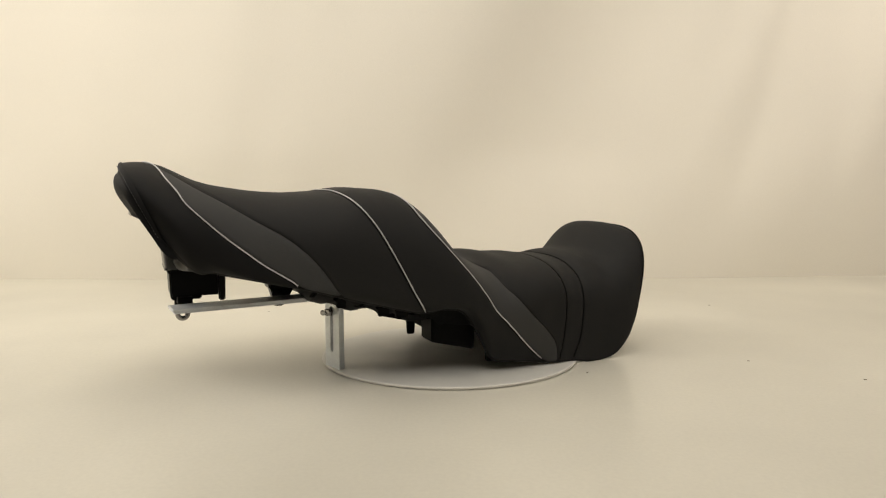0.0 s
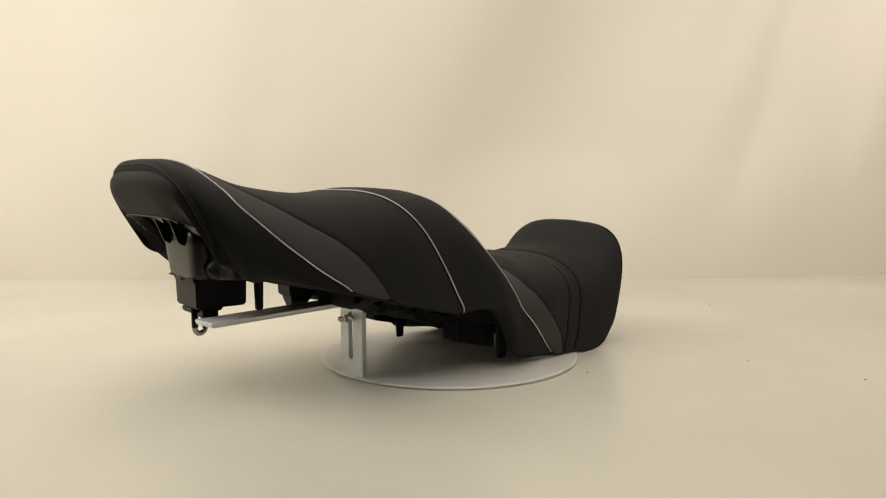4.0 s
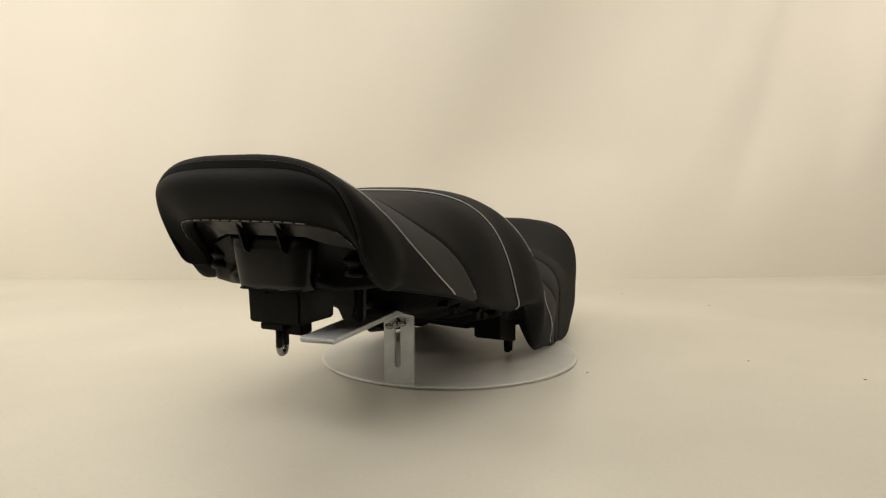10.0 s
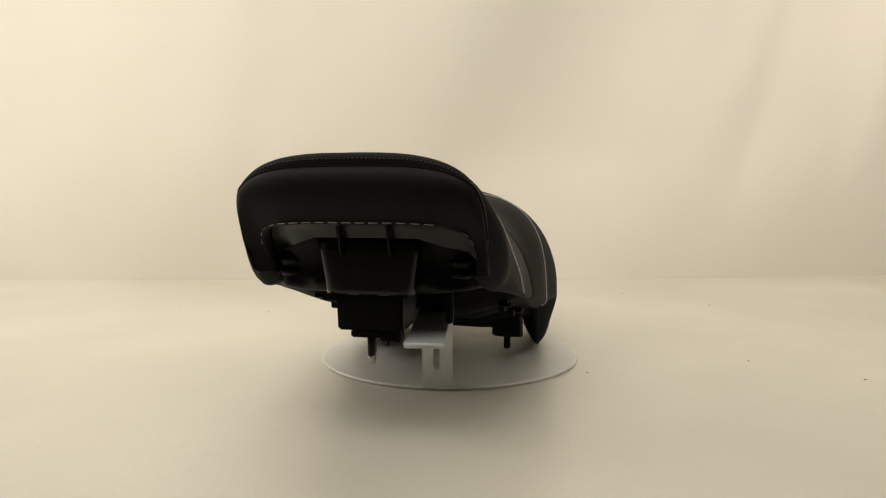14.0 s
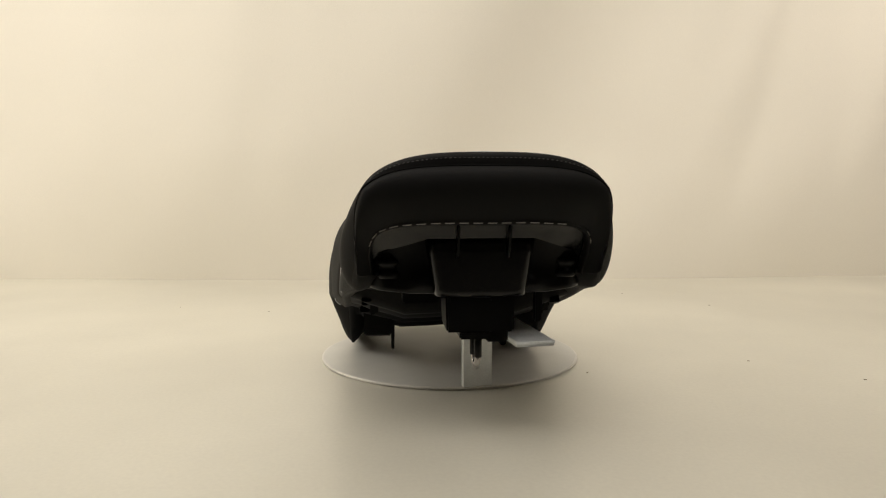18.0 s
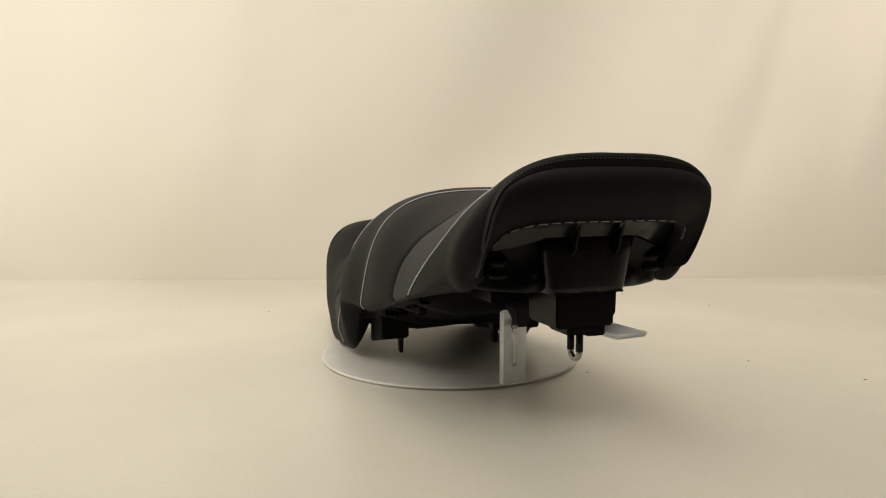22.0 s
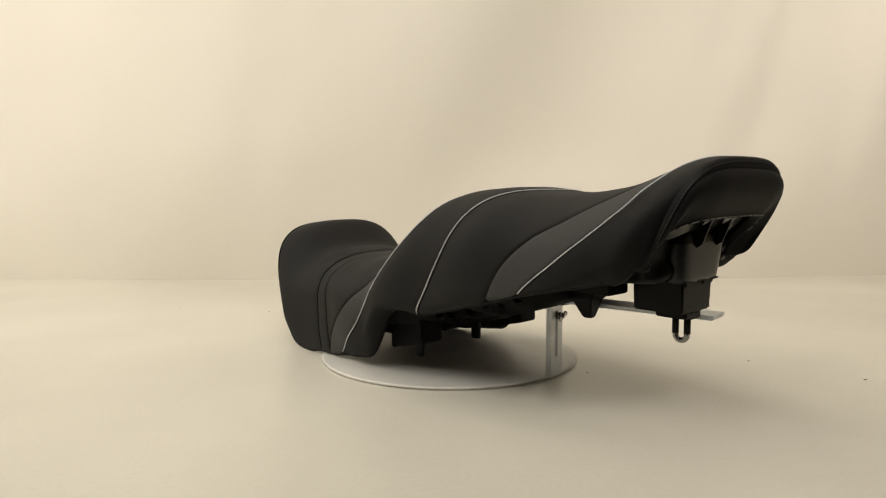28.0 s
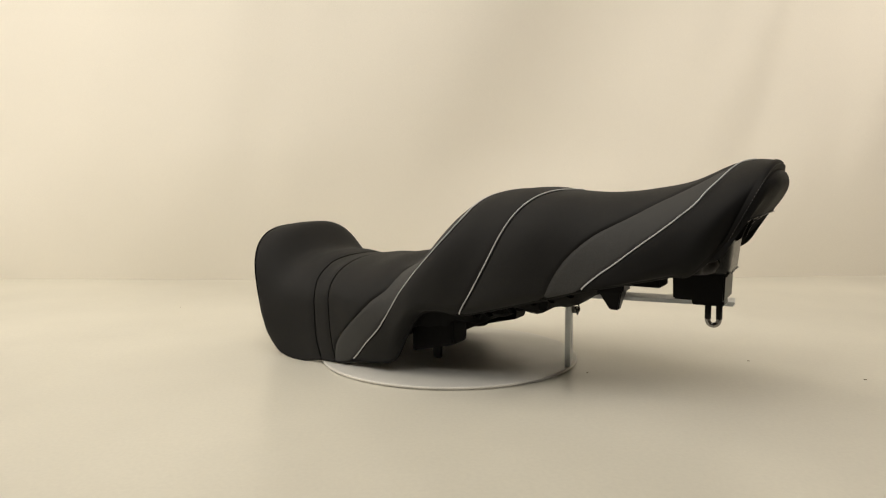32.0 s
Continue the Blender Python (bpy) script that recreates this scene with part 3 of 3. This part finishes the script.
        part("locating_peg", bm, PLASTIC, seat)
    bm = bmesh.new()
    box_bm(bm, -0.019, 0.019, -0.284, -0.240, 0.118, 0.145, 0.002, 0.05)
    box_bm(bm, -0.015, 0.015, -0.280, -0.246, 0.092, 0.1195, 0.0015, 0.64, -0.004)
    part("funnel_peg", bm, PLASTIC, seat)
    bm = box_bm(bmesh.new(), -0.075, -0.035, -0.345, -0.285, 0.137, 0.150, 0.0015)
    part("cross_bar", bm, PLASTIC, seat)


def slotted_plate(w, h, t, slot_x, slot_w, z0, z1):
    """A flat bar standing in the xz plane with a round-ended slot through it."""
    bm = bmesh.new()
    outer = [(-w / 2, 0), (w / 2, 0), (w / 2, h), (-w / 2, h)]
    r = slot_w / 2
    inner = [(slot_x + r * math.cos(g), z0 + r + r * math.sin(g)) for g in np.linspace(math.pi, 2 * math.pi, 9)]
    inner += [(slot_x + r * math.cos(g), z1 - r + r * math.sin(g)) for g in np.linspace(0, math.pi, 9)]
    edges = []
    for loop in (outer, inner):
        vs = [bm.verts.new((x, -t / 2, z)) for x, z in loop]
        edges += [bm.edges.new((vs[i], vs[(i + 1) % len(vs)])) for i in range(len(vs))]
    fs = [f for f in bmesh.ops.triangle_fill(bm, use_beauty=True, edges=edges)["geom"] if isinstance(f, bmesh.types.BMFace)]
    ext = bmesh.ops.extrude_face_region(bm, geom=fs)["geom"]
    for v in ext:
        if isinstance(v, bmesh.types.BMVert):
            v.co.y += t
    return bm


def cylinder_bm(bm, centre, axis, r, depth, seg=20):
    m = Matrix.Translation(centre) @ Vector(axis).to_track_quat("Z", "Y").to_matrix().to_4x4()
    bmesh.ops.create_cone(bm, cap_ends=True, segments=seg, radius1=r, radius2=r, depth=depth, matrix=m)
    return bm


def build_turntable():
    tt = new("turntable")
    tagged(tt, "round pale turntable disc with a bent flat-bar bracket", "turntable")
    m0 = Matrix.Translation((AXIS[0], AXIS[1], 0))
    bm = bmesh.new()
    bmesh.ops.create_cone(bm, cap_ends=True, segments=160, radius1=0.197, radius2=0.197, depth=0.005, matrix=m0 @ Matrix.Translation((0, 0, -0.0025)))
    part("disc", bm, DISC, tt)
    for z0, z1, r in ((-0.0034, -0.0002, 0.2003), (-0.005, -0.0040, 0.1995)):
        prof = [(0.1965, z0), (r - 0.0005, z0), (r, z0 + 0.0006), (r, z1 - 0.0006), (r - 0.0006, z1), (0.1968, z1), (0.1964, z1 - 0.0004), (0.1964, z1 - 0.0016)]
        rows = [[(AXIS[0] + x * math.cos(g), AXIS[1] + x * math.sin(g), z) for g in np.linspace(0, 2 * math.pi, 160, endpoint=False)] for x, z in prof]
        grid_mesh("edge_band", rows, BAND, tt, "white edge band", closed=True)
    # upright with a slot, and the arm that it carries
    m = pose(0.0265, -0.1935, 0, 0, 0, 14.5)
    up = part("upright", slotted_plate(0.040, 0.1052, 0.0045, -0.0015, 0.0082, 0.0225, 0.090), ALU, tt, "pale flat-bar upright with a slot")
    up.matrix_local = m
    back = part("back_plate", slotted_plate(0.040, 0.1040, 0.003, -0.0015, 0.0082, 0.0225, 0.090), ALU, up)
    back.matrix_local = Matrix.Translation((0, 0.0042, 0))
    bm = cylinder_bm(bmesh.new(), (-0.0015, -0.004, 0.0815), (0, 1, 0), 0.0028, 0.020)
    part("bolt", bm, STEEL, up, "bright steel bolt")
    bm = bmesh.new()
    cylinder_bm(bm, (-0.0015, -0.007, 0.0815), (0, 1, 0), 0.0052, 0.008)
    for sg in (-1, 1):
        vs = bmesh.ops.create_icosphere(bm, subdivisions=2, radius=1.0)["verts"]
        for v in vs:
            v.co = Vector((-0.0015 + sg * (0.0085 + v.co.x * 0.0065), -0.0105 + v.co.y * 0.0016 - 0.002 * abs(v.co.x), 0.0815 + v.co.z * 0.0042 + sg * 0.002))
    part("wing_nut", bm, STEEL, up, "bright steel wing nut", smooth=True)
    bm = bmesh.new()
    v = [(0.0072, -0.2010), (0.0458, -0.1862), (0.0765, -0.4120), (0.0363, -0.4165)]
    lo, hi = [bm.verts.new((x, y, 0.1053)) for x, y in v], [bm.verts.new((x, y, 0.1088)) for x, y in v]
    bm.faces.new(lo), bm.faces.new(hi)
    for i in range(4):
        bm.faces.new((lo[i], lo[(i + 1) % 4], hi[(i + 1) % 4], hi[i]))
    bmesh.ops.bevel(bm, geom=list(bm.edges), offset=0.0007, segments=2, affect="EDGES")
    arm = part("arm", bm, ALU, tt, "pale flat-bar arm")
    bm = bmesh.new()
    lo, hi = [bm.verts.new((x * 0.985 + 0.0006, y * 0.997, 0.1030)) for x, y in v], [bm.verts.new((x * 0.985 + 0.0006, y * 0.997, 0.1050)) for x, y in v]
    bm.faces.new(lo), bm.faces.new(hi)
    for i in range(4):
        bm.faces.new((lo[i], lo[(i + 1) % 4], hi[(i + 1) % 4], hi[i]))
    bmesh.ops.bevel(bm, geom=list(bm.edges), offset=0.0006, segments=2, affect="EDGES")
    part("under_plate", bm, ALU, arm)
    for f in (0.08, 0.16):
        bm = cylinder_bm(bmesh.new(), (0.047 + 0.03 * f + 0.0004, -0.190 - 0.22 * f, 0.1065), (1, 0.1, 0), 0.0012, 0.0012, 10)
        part("screw_hole", bm, DARK_PIPE, arm, "small dark screw hole")
    return tt


seat = build_seat()
table = build_turntable()


def motions():
    times = [0, 2, 4, 6, 8, 10, 12, 14, 16, 18, 20, 22, 24, 26, 28, 30, 32]
    for thing in (seat, table):
        walk(thing, [(t, pose(0, 0, 0, 0, 0, turn(t)) @ BASE) for t in times])


motions()
